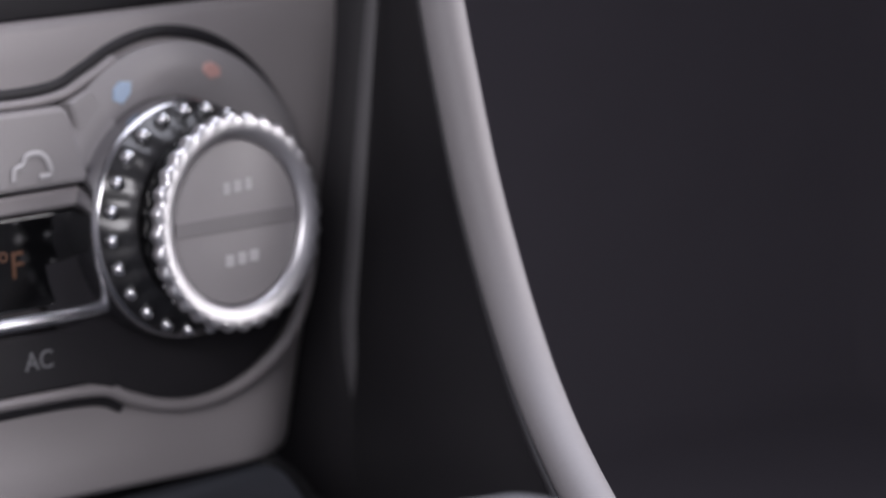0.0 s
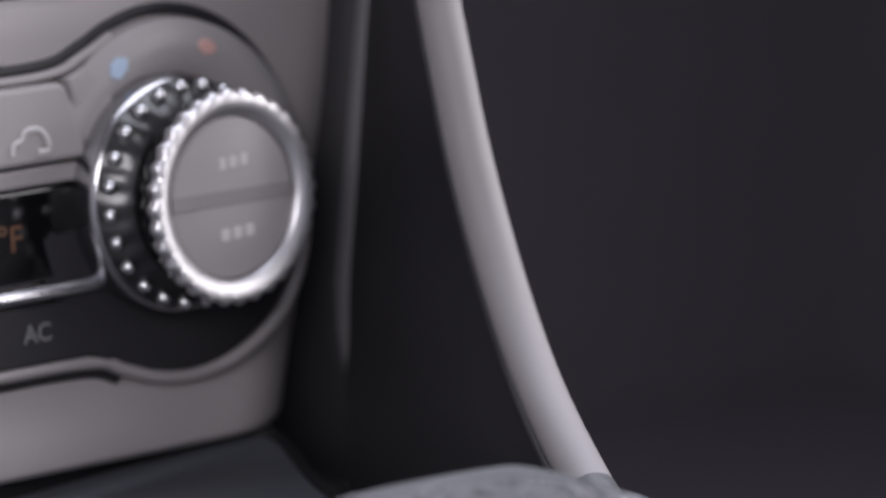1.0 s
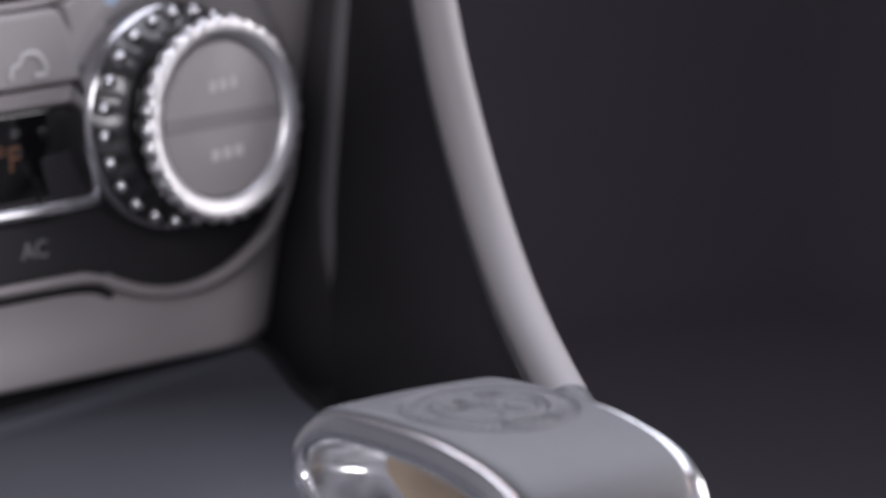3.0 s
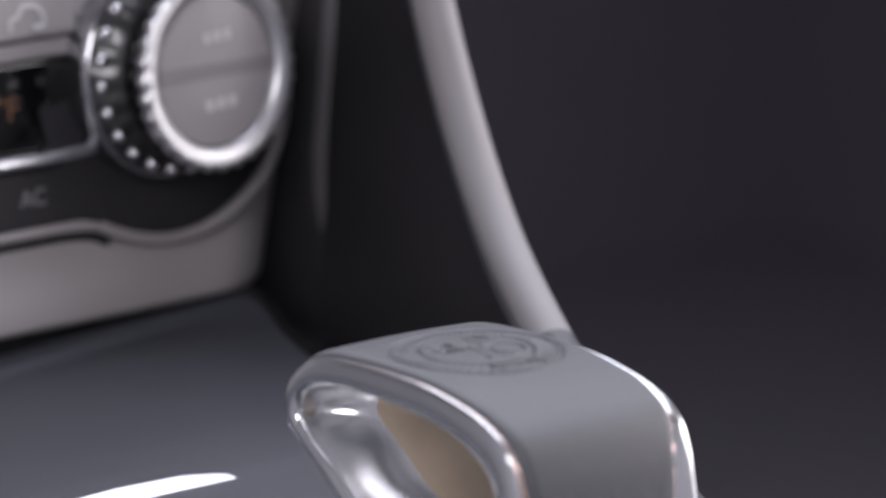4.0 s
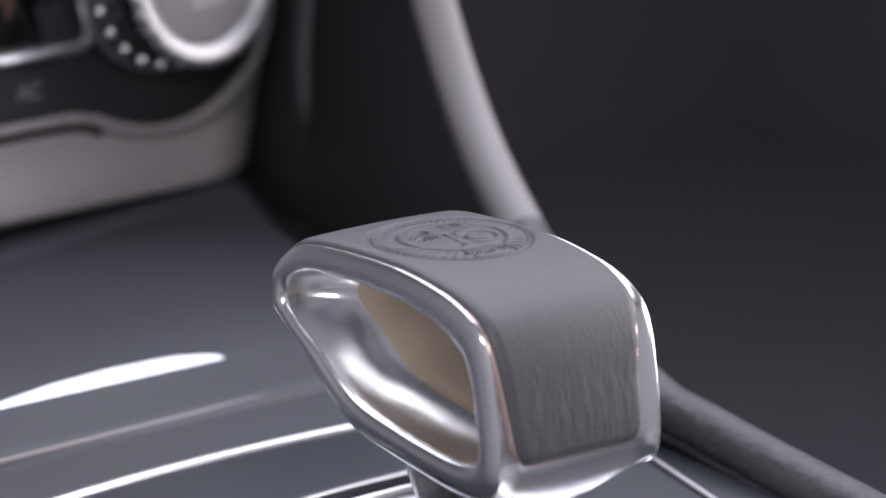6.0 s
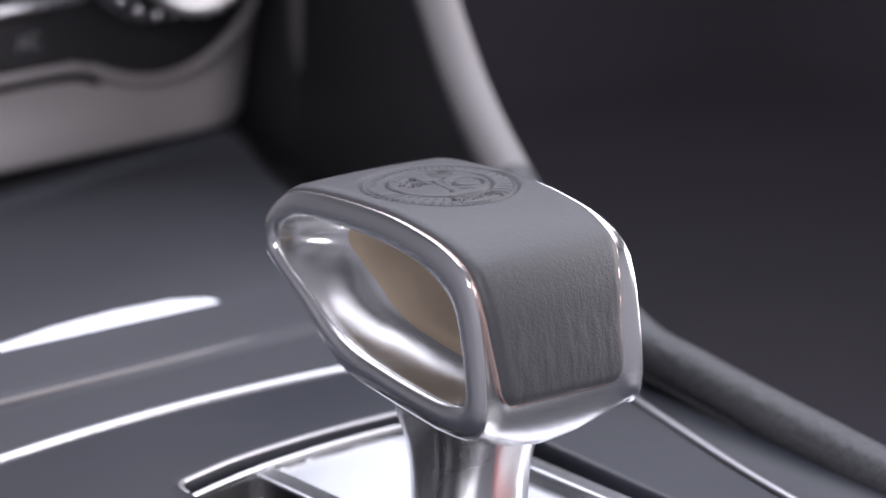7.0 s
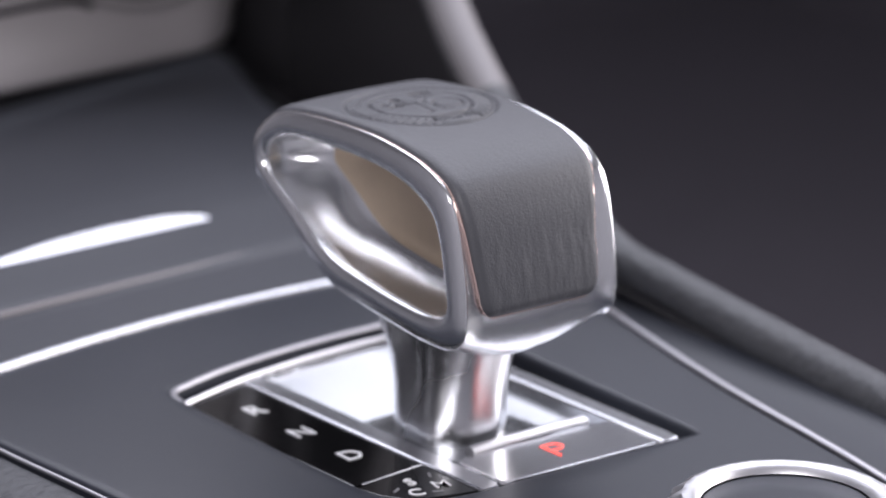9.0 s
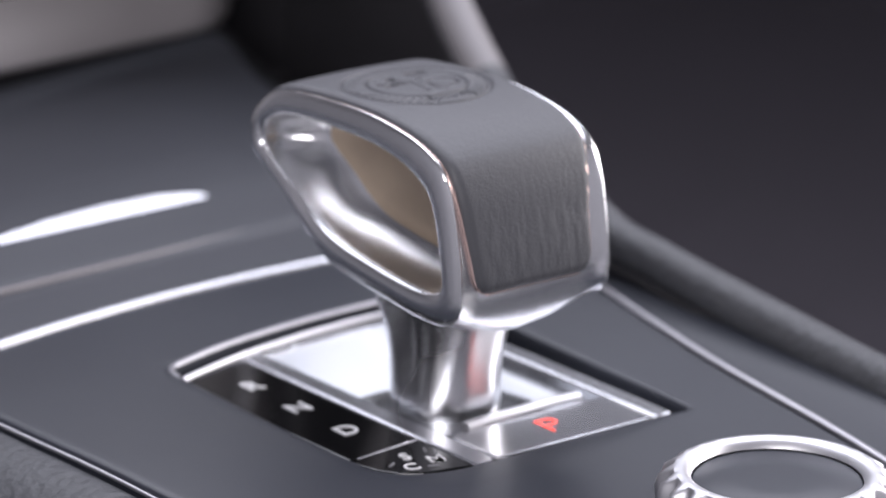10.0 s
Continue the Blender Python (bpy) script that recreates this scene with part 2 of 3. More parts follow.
part("edge_trim", strip_along([(x, front_line(x) + 1.6, lift(85) - 0.9) for x in (-72, -50, -25, 0, 25, 50, 75, 92)], oval(1.5, 2.0, 16), 100), SATIN, console, "bright satin silver front edge")
part("edge_trim", strip_along([(103, 55, 2.2), (97.3, 33, 1.6), (85.4, -20, 0.4), (76.4, -78, -1), (66, -130, -2.5)], oval(0.9, 1.1, 14), 90), SIDE_LINE, console, "thin silver side edge")
part("edge_trim", strip_along([(-76, 60, 2), (-74.6, 33, 1.4), (-71.6, -4, 0.4), (-70, -60, -1.2), (-68, -140, -3)], oval(0.5, 0.6, 12), 60), SIDE_LINE, console, "thin silver side edge")


def side_shelf(points_in, points_out, name, mat, n=60, sag=0.0, label=""):
    a, b = smooth_loop(points_in, n, False), smooth_loop(points_out, n, False)
    rings = [[tuple(p - np.array((0, 0, 10))) for p in a]]
    for k in np.linspace(0, 1, 12):
        row = a * (1 - k) + b * k
        row[:, 2] -= sag * 4 * k * (1 - k)
        rings.append([tuple(p) for p in row])
    rings.append([tuple(p - np.array((0, 0, 14))) for p in b])
    return part(name, loft(rings, False), mat, console, label)


side_shelf([(106.5, 66, 1.5), (98.4, 33, 0.8), (86.5, -20, -0.6), (77.5, -78, -2), (67, -130, -3.4)], [(122, 66, 13), (117, 33, 7), (114, -14, 2.6), (106, -78, -0.4), (97, -130, -3.2)], "side_shelf", PANEL, sag=0.3)
side_shelf([(-77, 62, 1), (-75.6, 33, 0.4), (-72.6, -4, -0.8), (-71, -60, -2), (-69, -140, -3.5)], [(-106, 62, -18), (-104, 33, -18), (-101, -4, -19), (-99, -60, -20), (-97, -140, -22)], "side_padding", LEATHER_RAIL, sag=-5, label="grained dark leather side padding")


# ---- tray cover in front, rising to the climate unit ----
def cover_z(y):
    """Height of the tray cover along the middle of the car."""
    return float(np.interp(y, [85, 90, 111, 112.6, 114, 131, 137, 147, 160, 186, 212, 236, 251, 264], [0.8, 1.8, 3.4, 3.9, 5.0, 8.2, 9.5, 10.6, 11.0, 10.6, 10.2, 11.0, 14.0, 18]))


def tilt_x(x):
    return 0.012 * (x - 20)


def tray_cover():
    ob = thing("tray_cover", "dark grey satin cover of the front storage tray", "tray cover")
    ys = sorted({*np.linspace(86.5, 262, 80), 111.2, 112, 112.8, 113.6})
    rings = []
    for y in ys:
        fade = min(max((y - 86.5) / 20, 0), 1)
        row = []
        for x in np.linspace(-110, float(np.interp(y, [86, 130, 160, 192, 219, 238, 262], [103, 104.5, 109, 119, 128, 136, 139])), 90):
            yy = y + (1 - fade) * (front_line(x) + 3.2 - 86.5)
            row.append((x, yy, cover_z(y) + tilt_x(x) * fade))
        rings.append(row)
    part("cover", loft(rings, False), TRAY, ob)
    seam = [(-110, 246), (20, 249), (95, 251.4), (122, 252.6), (131, 251.6), (135, 247.4), (134, 238), (126.4, 219), (117.4, 192), (107, 160), (102, 140)]
    part("seam", strip_along([(x, y, cover_z(y) + tilt_x(x) + 0.1) for x, y in seam], oval(1.5, 1.7, 12), 120), RUBBER, ob, "black rubber seam")
    part("ridge", strip_along([(x, 112.8 + 0.03 * x, 4.1 + tilt_x(x)) for x in (-110, -50, 0, 50, 104)], oval(0.8, 0.55, 10), 40), HOUSING, ob, "thin pale ridge")
    return ob


tray = tray_cover()


def finger_grip():
    """A lens-shaped pull in the cover; its silver stands in for a white highlight."""
    rings = []
    for x in np.linspace(-45, 49.5, 70):
        wide = float(np.interp(x, [-45, -30, -13, 2, 19, 36, 44, 47.5, 49.2, 49.5], [0.02, 0.2, 0.5, 0.86, 1, 0.9, 0.62, 0.42, 0.2, 0.04]))
        row = []
        for a in np.linspace(0, 1, 11):
            row.append((x, 132.7 + 3.7 * wide * a, 8.4 + tilt_x(x) + wide * (2.8 * a - 0.7 * a * (1 - a))))
        row += [(x, 132.6 + 4.6 * wide, row[-1][2] - 5), (x, 132.7, row[0][2] - 3)]
        rings.append(row)
    return part("finger_grip", loft(rings, True, True, True), SATIN, tray, "finger pull, satin silver standing in for a white highlight")


finger_grip()


# ---- padded rail that sweeps down from the dashboard ----
def rail():
    ob = thing("console_rail", "padded grey leather side rail sweeping down from the dashboard", "trim")
    path = smooth_loop([(145.4, 214.8, 210.8), (144.4, 205.3, 168.2), (144.4, 195.4, 133.4), (144.4, 189.3, 114.7), (144.4, 182.7, 96.2), (144, 174.1, 78.1), (141.2, 161.1, 61.1), (135.3, 143.1, 47.3), (125.8, 118.2, 36.5), (116, 91, 27.5), (110, 65, 19.5), (108, 43, 11.0), (108, 24, 8.2), (107.8, 5, 6.0), (107.5, -14, 4.2), (107, -44, 1.4), (106, -75, -1.2), (103, -110, -4), (98, -145, -7)], 170, False)
    cut = 78
    path[:cut, 0] -= 0.5 * (1 - np.arange(cut) / cut)
    part("pale_trim", tube([tuple(p) for p in path[:cut + 1]], lambda t: oval(4.9 + 0.5 * t, 4.9 + 0.3 * t, 28, 2.1), up=(1, 0, 0)), RAIL_TRIM, ob, "pale grey satin upper section")
    part("padding", tube([tuple(p) for p in path[cut:]], lambda t: oval(5.5 + 0.3 * t, 5.3 + 0.5 * t, 28, 2.1), up=(1, 0, 0)), LEATHER_RAIL, ob, "grained dark grey leather lower section")
    low = [(x - 3.4, y + 1.0, z - 4.8) for x, y, z in path]
    part("gap_strip", tube(low, lambda t: oval(2.2, 1.4, 14), up=(1, 0, 0)), DARK, ob, "dark recessed joint strip")
    return ob


rail()


# dark side of the centre stack behind the rail
def stack_side():
    plan = smooth_loop([(112, 330), (134, 312), (147, 290), (154, 270), (159, 258), (164, 255), (170, 262), (178, 280), (196, 312), (206, 390)], 60, False)

    def lean(z):
        return float(np.interp(z, [-5, 8, 24, 36, 48, 77, 106, 230], [16, 9, 3.4, 0.8, 0, 2.6, 5.4, 18]))
    rings = [[(x + lean(z), y, z) for x, y in plan] for z in np.linspace(-5, 230, 48)]
    ob = thing("stack_side_panel", "dark plastic side panel of the centre stack", "panel")
    part("panel_skin", loft(rings, False), DARK, ob)
    # paler plastic than the skin: the ridge's soft highlight is put into its colour
    part("ridge", tube([(163.4 + lean(z), 257, z) for z in np.linspace(-2, 228, 60)], lambda t: oval(3.2, 3.6, 20)), RIDGE_LIGHT, ob, "rounded vertical ridge, paler plastic standing in for a soft highlight")
    web = smooth_loop([(155, 228, 207), (154, 218, 164), (154, 208, 129), (154, 202, 111), (154, 196, 92), (154, 187, 74), (151, 174, 57), (145, 156, 43), (136, 131, 31), (131, 119, 27)], 40, False)
    rings = []
    for k in np.linspace(0, 1, 9):
        rings.append([((1 - k) * (163 + lean(z)) + k * x, (1 - k) * 257 + k * y + 6 * math.sin(math.pi * k), z - (1 - k) * max(0, 50 - z) * 1.8) for x, y, z in web])
    part("web", loft(rings, False), DARK, ob, "dark recessed web behind the rail")
    floor_rings = [[(x, y, z) for x in np.linspace(60, far, 12)] for y, far, z in ((60, 110, -14), (120, 128, -8), (200, 156, -6), (300, 185, -4))]
    part("foot_cover", loft(floor_rings, False), DARK, ob)
    return ob


stack_side()

# ---- climate unit, in its own frame: x to the right, y into the panel, z up, with the knob's face at the origin ----
UNIT = pose(0.1064, 0.2235, 0.0818, -5.3, 0.5, 7) @ Matrix.Scale(0.979, 4)


def rounded(x0, x1, z0, z1, r, n=8):
    pts = []
    for cx, cz, a in ((x1 - r, z0 + r, -90), (x1 - r, z1 - r, 0), (x0 + r, z1 - r, 90), (x0 + r, z0 + r, 180)):
        for k in range(n):
            w = radians(a + 90 * k / (n - 1))
            pts.append((cx + r * math.cos(w), cz + r * math.sin(w)))
    return pts


def slab(outline, y, depth, bevel=0.8, bm=None):
    """A plate in the x-z plane whose face, towards -y, lies at y."""
    loop = np.array(outline)
    rings = [[(x, y + depth, z) for x, z in loop], [(x, y + bevel, z) for x, z in loop], [(x, y + bevel * 0.3, z) for x, z in inset(loop, bevel * 0.3)], [(x, y, z) for x, z in inset(loop, bevel)]]
    return loft(rings, True, False, True, bm)


def ring_xz(r, y, n=288, wave=0.0, teeth=0, cx=0.0, cz=0.0):
    out = []
    for k in range(n):
        a = 2 * math.pi * k / n
        q = r + wave * math.cos(teeth * a)
        out.append((cx + q * math.cos(a), y, cz + q * math.sin(a)))
    return out


def band(a0, a1, r_in, r_out, y, bulge, n=60, m=9, cx=4.0, cz=-1.0):
    """A rounded band round the knob, from one angle to the other."""
    rings = []
    for k in range(n + 1):
        a = radians(a0 + (a1 - a0) * k / n)
        row = []
        for j in range(m):
            u = j / (m - 1)
            r = r_in + (r_out - r_in) * u
            row.append((cx + r * math.cos(a), y - bulge * (1 - (2 * u - 1) ** 2), cz + r * math.sin(a)))
        row.append((cx + r_out * math.cos(a), y + 5, cz + r_out * math.sin(a)))
        row.insert(0, (cx + r_in * math.cos(a), y + 5, cz + r_in * math.sin(a)))
        rings.append(row)
    return loft(rings, False)


def place(ob):
    ob.matrix_world = UNIT
    return ob


def climate_unit():
    ob = thing("climate_control_panel", "grey climate control panel with buttons and a dark display", "control panel")
    def edge(z):
        """Where the pale face gives way to the flank coloured as shade."""
        return float(np.interp(z, [-66, -44, 0, 30, 50], [45, 55, 68, 80, 86]))

    def foot(x):
        """The lower edge rises a little to the driver's side."""
        return float(np.interp(x, [-60, 34], [3.0, 2.2]))
    face_rings, flank_rings = [], []
    for z, back in ((-66, 3), (-64.5, 1.2), (-62, 0.4), (-55, 0), (-44, 0), (-30, 0), (-15, 0), (0, 0), (20, 0), (40, 0), (47, 0.3), (49, 1.2), (50, 3)):
        e, low = edge(z), max(0.0, (-50 - z) / 16)
        xs = [-150, -100, -60, -30, -10, *np.linspace(0, e, 24)]
        face_rings.append([(x, 29 + back - 0.3 * max(0.0, -47 - z) + 36 - math.sqrt(36 ** 2 - max(0.0, x - e + 29) ** 2), z + low * foot(x)) for x in xs])
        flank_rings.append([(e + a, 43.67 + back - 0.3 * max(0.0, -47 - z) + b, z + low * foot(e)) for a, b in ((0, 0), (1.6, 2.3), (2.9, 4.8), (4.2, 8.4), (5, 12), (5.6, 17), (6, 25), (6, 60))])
    part("housing", loft(face_rings, False), HOUSING, ob)
    # darker material puts the shade of the housing's turning side into colour
    part("flank", loft(flank_rings, False), FLANK_SHADE, ob, "flank curving away from the face, darkened to stand in for shade")
    part("lower_gap", block(-150, 36, 31.5, 60, -74, -58, 1), RUBBER, ob, "black gap under the housing")
    part("upper_gap", block(-150, 66, 33, 60, 50, 66, 1), DARK, ob, "dark gap over the housing")
    part("upper_trim", block(-150, 62, 27, 60, 66, 110, 2), HOUSING, ob)
    # dark joint round the pod, then the pod
    up = [(-150, 33.4), (-60, 33.4), (-32, 33.8), (-21, 37.2), (-12, 41.2), (-2, 43.8), (8, 43.9), (19, 41.2), (29, 35.6), (37, 27.5), (43, 17), (46.5, 4)]
    down = [(-150, -37.8), (-60, -37.8), (-25, -38.4), (-15, -41.5), (-6, -44.6), (5, -46.2), (17, -45), (28, -41), (38, -34), (44, -24), (47, -12), (47, 2)]
    part("joint", strip_along([(x, 28.6, z) for x, z in up], oval(1.0, 1.5, 12), 120, up=(0, 1, 0)), DARK, ob, "dark joint")
    part("joint", strip_along([(x, 28.8, z - 2.6) for x, z in down[:4]], oval(1.0, 1.6, 12), 60, up=(0, 1, 0)), DARK, ob, "dark joint")
    part("lower_lip", strip_along([(x, 26.6, z) for x, z in down], oval(2.0, 1.7, 14), 140, up=(0, 1, 0)), HOUSING, ob)
    part("upper_lip", strip_along([(x, 27.2, z - 2.2) for x, z in up[:5]], oval(1.6, 1.2, 14), 80, up=(0, 1, 0)), HOUSING, ob)
    part("dial_surround", band(8, 152, 29.5, 42.6, 25.5, 2.4), BUTTON, ob, "pale grey raised dial surround")
    part("lower_surround", band(188, 368, 28.5, 44.2, 26.0, 1.2), DARK, ob, "dark lower surround")
    part("dial_well", loft([ring_xz(30.5, 27.2, 96, cx=4, cz=-1), ring_xz(10, 27.6, 96, cx=4, cz=-1)], True, False, True), BLACK, ob)
    recirc = part("button", slab([(-100, 11), (-26.3, 11.6), (-25, 13.5), (-29.6, 28.5), (-31.5, 30), (-100, 30)], 22.6, 8, 1.3), BUTTON, ob, smooth=False)
    part("button", slab([(-24.6, 11.6), (-20, 13), (-14, 23), (-22, 33), (-28.6, 30.4), (-24.2, 14.6)], 23.4, 8, 1.0), BUTTON, ob, smooth=False)
    part("sill", slab([(-100, 5.6), (-27, 6.2), (-23, 9.2), (-24.5, 10.7), (-100, 10)], 24.4, 6, 0.8), HOUSING, ob, smooth=False)
    display = part("display", slab(rounded(-100, -16, -16.6, 5.2, 2), 25.4, 6, 0.5), BLACK, ob, "glossy black display", smooth=False)
    part("silver_strip", strip_along([(-100, 24.6, -19.4), (-60, 24.6, -19.4), (-30, 24.6, -19.2), (-21, 25, -18.6), (-16, 27, -17.6)], oval(1.9, 2.0, 16), 60, up=(0, 0, 1)), SATIN, ob, "satin silver bar under the display")
    bar_ = part("button_bar", slab([(-100, -36), (-26, -36.6), (-19, -39), (-20, -26), (-24, -22.2), (-100, -21.8)], 24.8, 6, 0.8), DARK, ob, smooth=False)
    face = pose(0, 0, 0, 90, 0, 0)
    lettering("letters", "AC", 6.2, Matrix.Translation(Vector((-41.6, 24.7, -28.9)) * MM) @ face, DIMPRINT, bar_, "pale printed letters")
    lettering("letters", "\u00b0F", 9.0, Matrix.Translation(Vector((-47.6, 25.3, -6.0)) * MM) @ face, AMBER, display, "dim amber display letters")
    part("mark", slab([(-16.0, 29.6), (-13.2, 28.6), (-10.6, 31), (-10.4, 33.6), (-13.4, 34), (-15.6, 32.2)], 22.6, 1.2, 0.3), BLUE, ob, "pale blue cold mark", smooth=False)
    part("mark", slab([(12.2, 33.8), (14.6, 31.8), (17.4, 32.2), (17.6, 34.2), (15.2, 35.8), (12.8, 35.6)], 22.6, 1.2, 0.3), PINK, ob, "pale red warm mark", smooth=False)
    part("icon", strip_along([(-47.5, 22.2, 14.2), (-47, 22.2, 16.8), (-44.6, 22.2, 17.6), (-43.4, 22.2, 19.6), (-39.6, 22.2, 19.8), (-37.2, 22.2, 17.8), (-36.6, 22.2, 14.6), (-40, 22.2, 14.4)], oval(0.75, 0.3, 8), 50, up=(0, 0, 1)), PRINT, recirc, "white printed air recirculation icon")
    return place(ob)


climate_unit()


def climate_knob():
    ob = thing("temperature_knob", "chrome knurled rotary knob with a grey push face", "knob")
    base = loft([ring_xz(24, 27), ring_xz(28, 26.5), ring_xz(28.8, 25), ring_xz(28.9, 19), ring_xz(28.5, 17.6), ring_xz(27.8, 16.8)])
    part("base_ring", base, DARKCHROME, ob, "dark chrome base ring")
    part("base_face", loft([ring_xz(27.8, 16.8), ring_xz(26.6, 15, wave=0.35, teeth=24), ring_xz(24.2, 12.2, wave=0.35, teeth=24), ring_xz(22, 10.2), ring_xz(21.2, 10)]), GLOSS, ob, "glossy black sloping front of the base ring")
    part("neck", loft([ring_xz(21.4, 11, 96), ring_xz(21.4, 7, 96), ring_xz(22.6, 5.6, 96)]), BLACK, ob, "black neck between the rings")
    # bright beads stand in for highlights on the lobes of the knurl
    first = None
    for k in range(24):
        a = 2 * math.pi * (k + 0.3) / 24
        m = Matrix.Translation(Vector((26.2 * math.cos(a), 14.2, 26.2 * math.sin(a))) * MM)
        if first is None:
            ball = bmesh.new()
            bmesh.ops.create_uvsphere(ball, u_segments=14, v_segments=10, radius=1.9)
            bmesh.ops.scale(ball, vec=(1, 1.15, 1), verts=ball.verts[:])
            first = lobe_glint = part("lobe_glint", ball, SATIN, ob)
        else:
            lobe_glint = new("lobe_glint", first.data)
            lobe_glint.parent = ob
        lobe_glint.matrix_local = m
    part("grip_side", loft([ring_xz(22, 7), ring_xz(23.2, 6, wave=0.4, teeth=32), ring_xz(24.6, 3, wave=0.5, teeth=32), ring_xz(25.2, 1, wave=0.5, teeth=32)]), BLACK, ob, "glossy black fluted side")
    rings = [ring_xz(25.2, 1, wave=0.5, teeth=32), ring_xz(25.6, -0.2, wave=0.5, teeth=32), ring_xz(25.5, -1.3, wave=0.45, teeth=32), ring_xz(25.0, -2.0, wave=0.4, teeth=32), ring_xz(24.4, -2.3, wave=0.2, teeth=32), ring_xz(22.5, -2.1), ring_xz(20.4, -1.5), ring_xz(19.9, -0.9), ring_xz(19.6, 0.6)]
    part("grip_ring", loft(rings), MATTE_SILVER, ob, "bright satin silver grip ring")
    face = part("push_face", loft([ring_xz(19.5, 1.2, 96), ring_xz(19.3, 0.2, 96), ring_xz(18.6, -0.1, 96), ring_xz(8, -0.3, 96)], True, False, True), BUTTON, ob)
    bar = [(x, z) for x, z in ((-18.7, -1.9), (18.7, -1.9), (18.9, 0), (18.7, 1.9), (-18.7, 1.9), (-18.9, 0))]
    part("cross_bar", slab(bar, -0.45, 0.8, 0.2), CROSS, ob, "slightly darker cross bar", smooth=False)
    for x, z, wide in ((-2.6, 8.3, 2.2), (0.8, 8.5, 2.6), (4.2, 8.7, 2.2), (-2.8, -8.8, 2.6), (1.0, -8.6, 2.6), (4.8, -8.4, 2.8)):
        part("print_bar", slab(rounded(x - wide / 2, x + wide / 2, z - 1.4, z + 1.4, 0.5, 4), -0.5, 0.4, 0.1), PRINT, face, smooth=False)
    return place(ob)


climate_knob()

# ---- gear gate ----
gate = thing("gear_gate", "brushed metal gear gate with a glossy black letter strip", "gear gate")


def plate(outline, z, depth, bevel=0.5):
    """A plate whose top lies at z, from a counter-clockwise outline in the x-y plane."""
    loop = np.array(outline, float)
    rings = [[(x, y, z - depth) for x, y in loop], [(x, y, z - bevel) for x, y in loop], [(x, y, z - bevel * 0.3) for x, y in inset(loop, bevel * 0.3)], [(x, y, z) for x, y in inset(loop, bevel)]]
    return loft(rings, True, False, True)


strip = part("letter_strip", plate([(-23.4, -23.8), (-3.2, -21.9), (-3.2, 45.2), (-20.5, 40.8), (-23.6, 39.2), (-24.2, 36)], -0.1, 5), BLACK, gate, "glossy black strip with white gear letters", smooth=False)
mode = part("mode_button", plate([(-23.3, -24.4), (-22.2, -32), (-19.5, -36.4), (-15, -39.6), (-3.2, -42.2), (-3.2, -22.5)], -0.1, 5), BLACK, gate, "glossy black mode button", smooth=False)
for text, y in (("R", 28.3), ("N", 10.2), ("D", -8.3)):
    lettering("letter", text, 7.8, pose(-0.0122, y * MM, 0.00005), WHITE, strip, "white gear letter")
for text, x, y in (("S", -12.3, -29.6), ("C", -15.0, -35.4), ("M", -7.6, -34.6)):
    lettering("letter", text, 5.4, pose(x * MM, y * MM, 0.00005, 0, 0, -12), WHITE, mode, "white mode letter")
for x, y, a in ((-17.6, -31.6, 30), (-6.0, -28.4, 60), (-4.8, -31.0, 60), (-10.6, -37.4, -20)):
    m = Matrix.Translation((x, y, 0)) @ Matrix.Rotation(radians(a), 4, "Z")
    bar = block(-1.3, 1.3, -0.3, 0.3, -0.3, 0.1, 0.08, 1)
    bmesh.ops.transform(bar, matrix=m, verts=bar.verts[:])
    part("print_bar", bar, DIMPRINT, mode)
part("button_edge", strip_along([(-21.5, -24.2, -0.1), (-12, -23.2, -0.1), (-3.4, -22.3, -0.1)], oval(0.3, 0.28, 8), 20), SATIN, gate, "thin silver line before the mode button")
part("divider", plate([(-2.8, -42.6), (2.0, -42.8), (3.4, -41), (3.4, 47), (0, 46.4), (-2.8, 45.6)], 0.1, 5, 0.7), SATIN, gate, smooth=False)
part("front_bar", strip_along([(-24, 40.4, -0.5), (-20, 42.4, -0.4), (-3, 46.8, -0.1), (10, 48.9, 0), (22, 50.2, 0.1), (40, 51, 0.1), (52, 49.4, 0.1)], oval(1.0, 0.7, 14), 80), MATTE_SILVER, gate)
# a paler tube stands in for the highlight on the panel's rounded lip
part("gate_lip", strip_along([(-25.6, 38, 2.1), (-25.3, 41.2, 2.2), (-23.4, 44.4, 2.3), (-19.4, 46.2, 2.35), (-4, 50.2, 2.5), (20, 53.2, 2.6), (45, 54, 2.6)], oval(0.55, 0.8, 12), 90), SIDE_LINE, gate, "rounded lip of the gate opening, paler metal for its highlight")


def bowl():
    """Polished tray round the stem; its front wall leans back."""
    rings = []
    for y in np.linspace(-24, 55.5, 60):
        z = -7.6 + 0.18 * max(0.0, y - 13)
        row = []
        for x in np.linspace(3.2, 49.2, 30):
            row.append((x, min(y, 47.2 + 0.18 * (x - 3.2) - 0.0022 * (x - 3.2) ** 2), z + max(0.0, (x - 33) / 16) ** 1.5 * min(4.2, -0.6 - z)))
        rings.append(row)
    return loft(rings, False)


part("bowl", bowl(), BOWL, gate, "polished concave tray")
part("boot_ring", loft([[(17.5 + r * math.cos(a), -6 + r * math.sin(a) if r * math.sin(a) > -15.6 else -21.6, z) for a in np.linspace(0, 2 * math.pi, 97)[:-1]] for r, z in ((26.5, -8.4), (26, -6.0), (25, -5.0), (22.6, -4.0), (22.3, -4.8), (21.9, -4.8), (21.6, -3.6), (18.2, -2.6), (17.9, -3.6), (17.5, -3.6), (17.2, -2.2), (12, -0.9), (9, -0.9))]), BOWL, gate, "polished round collar plate")
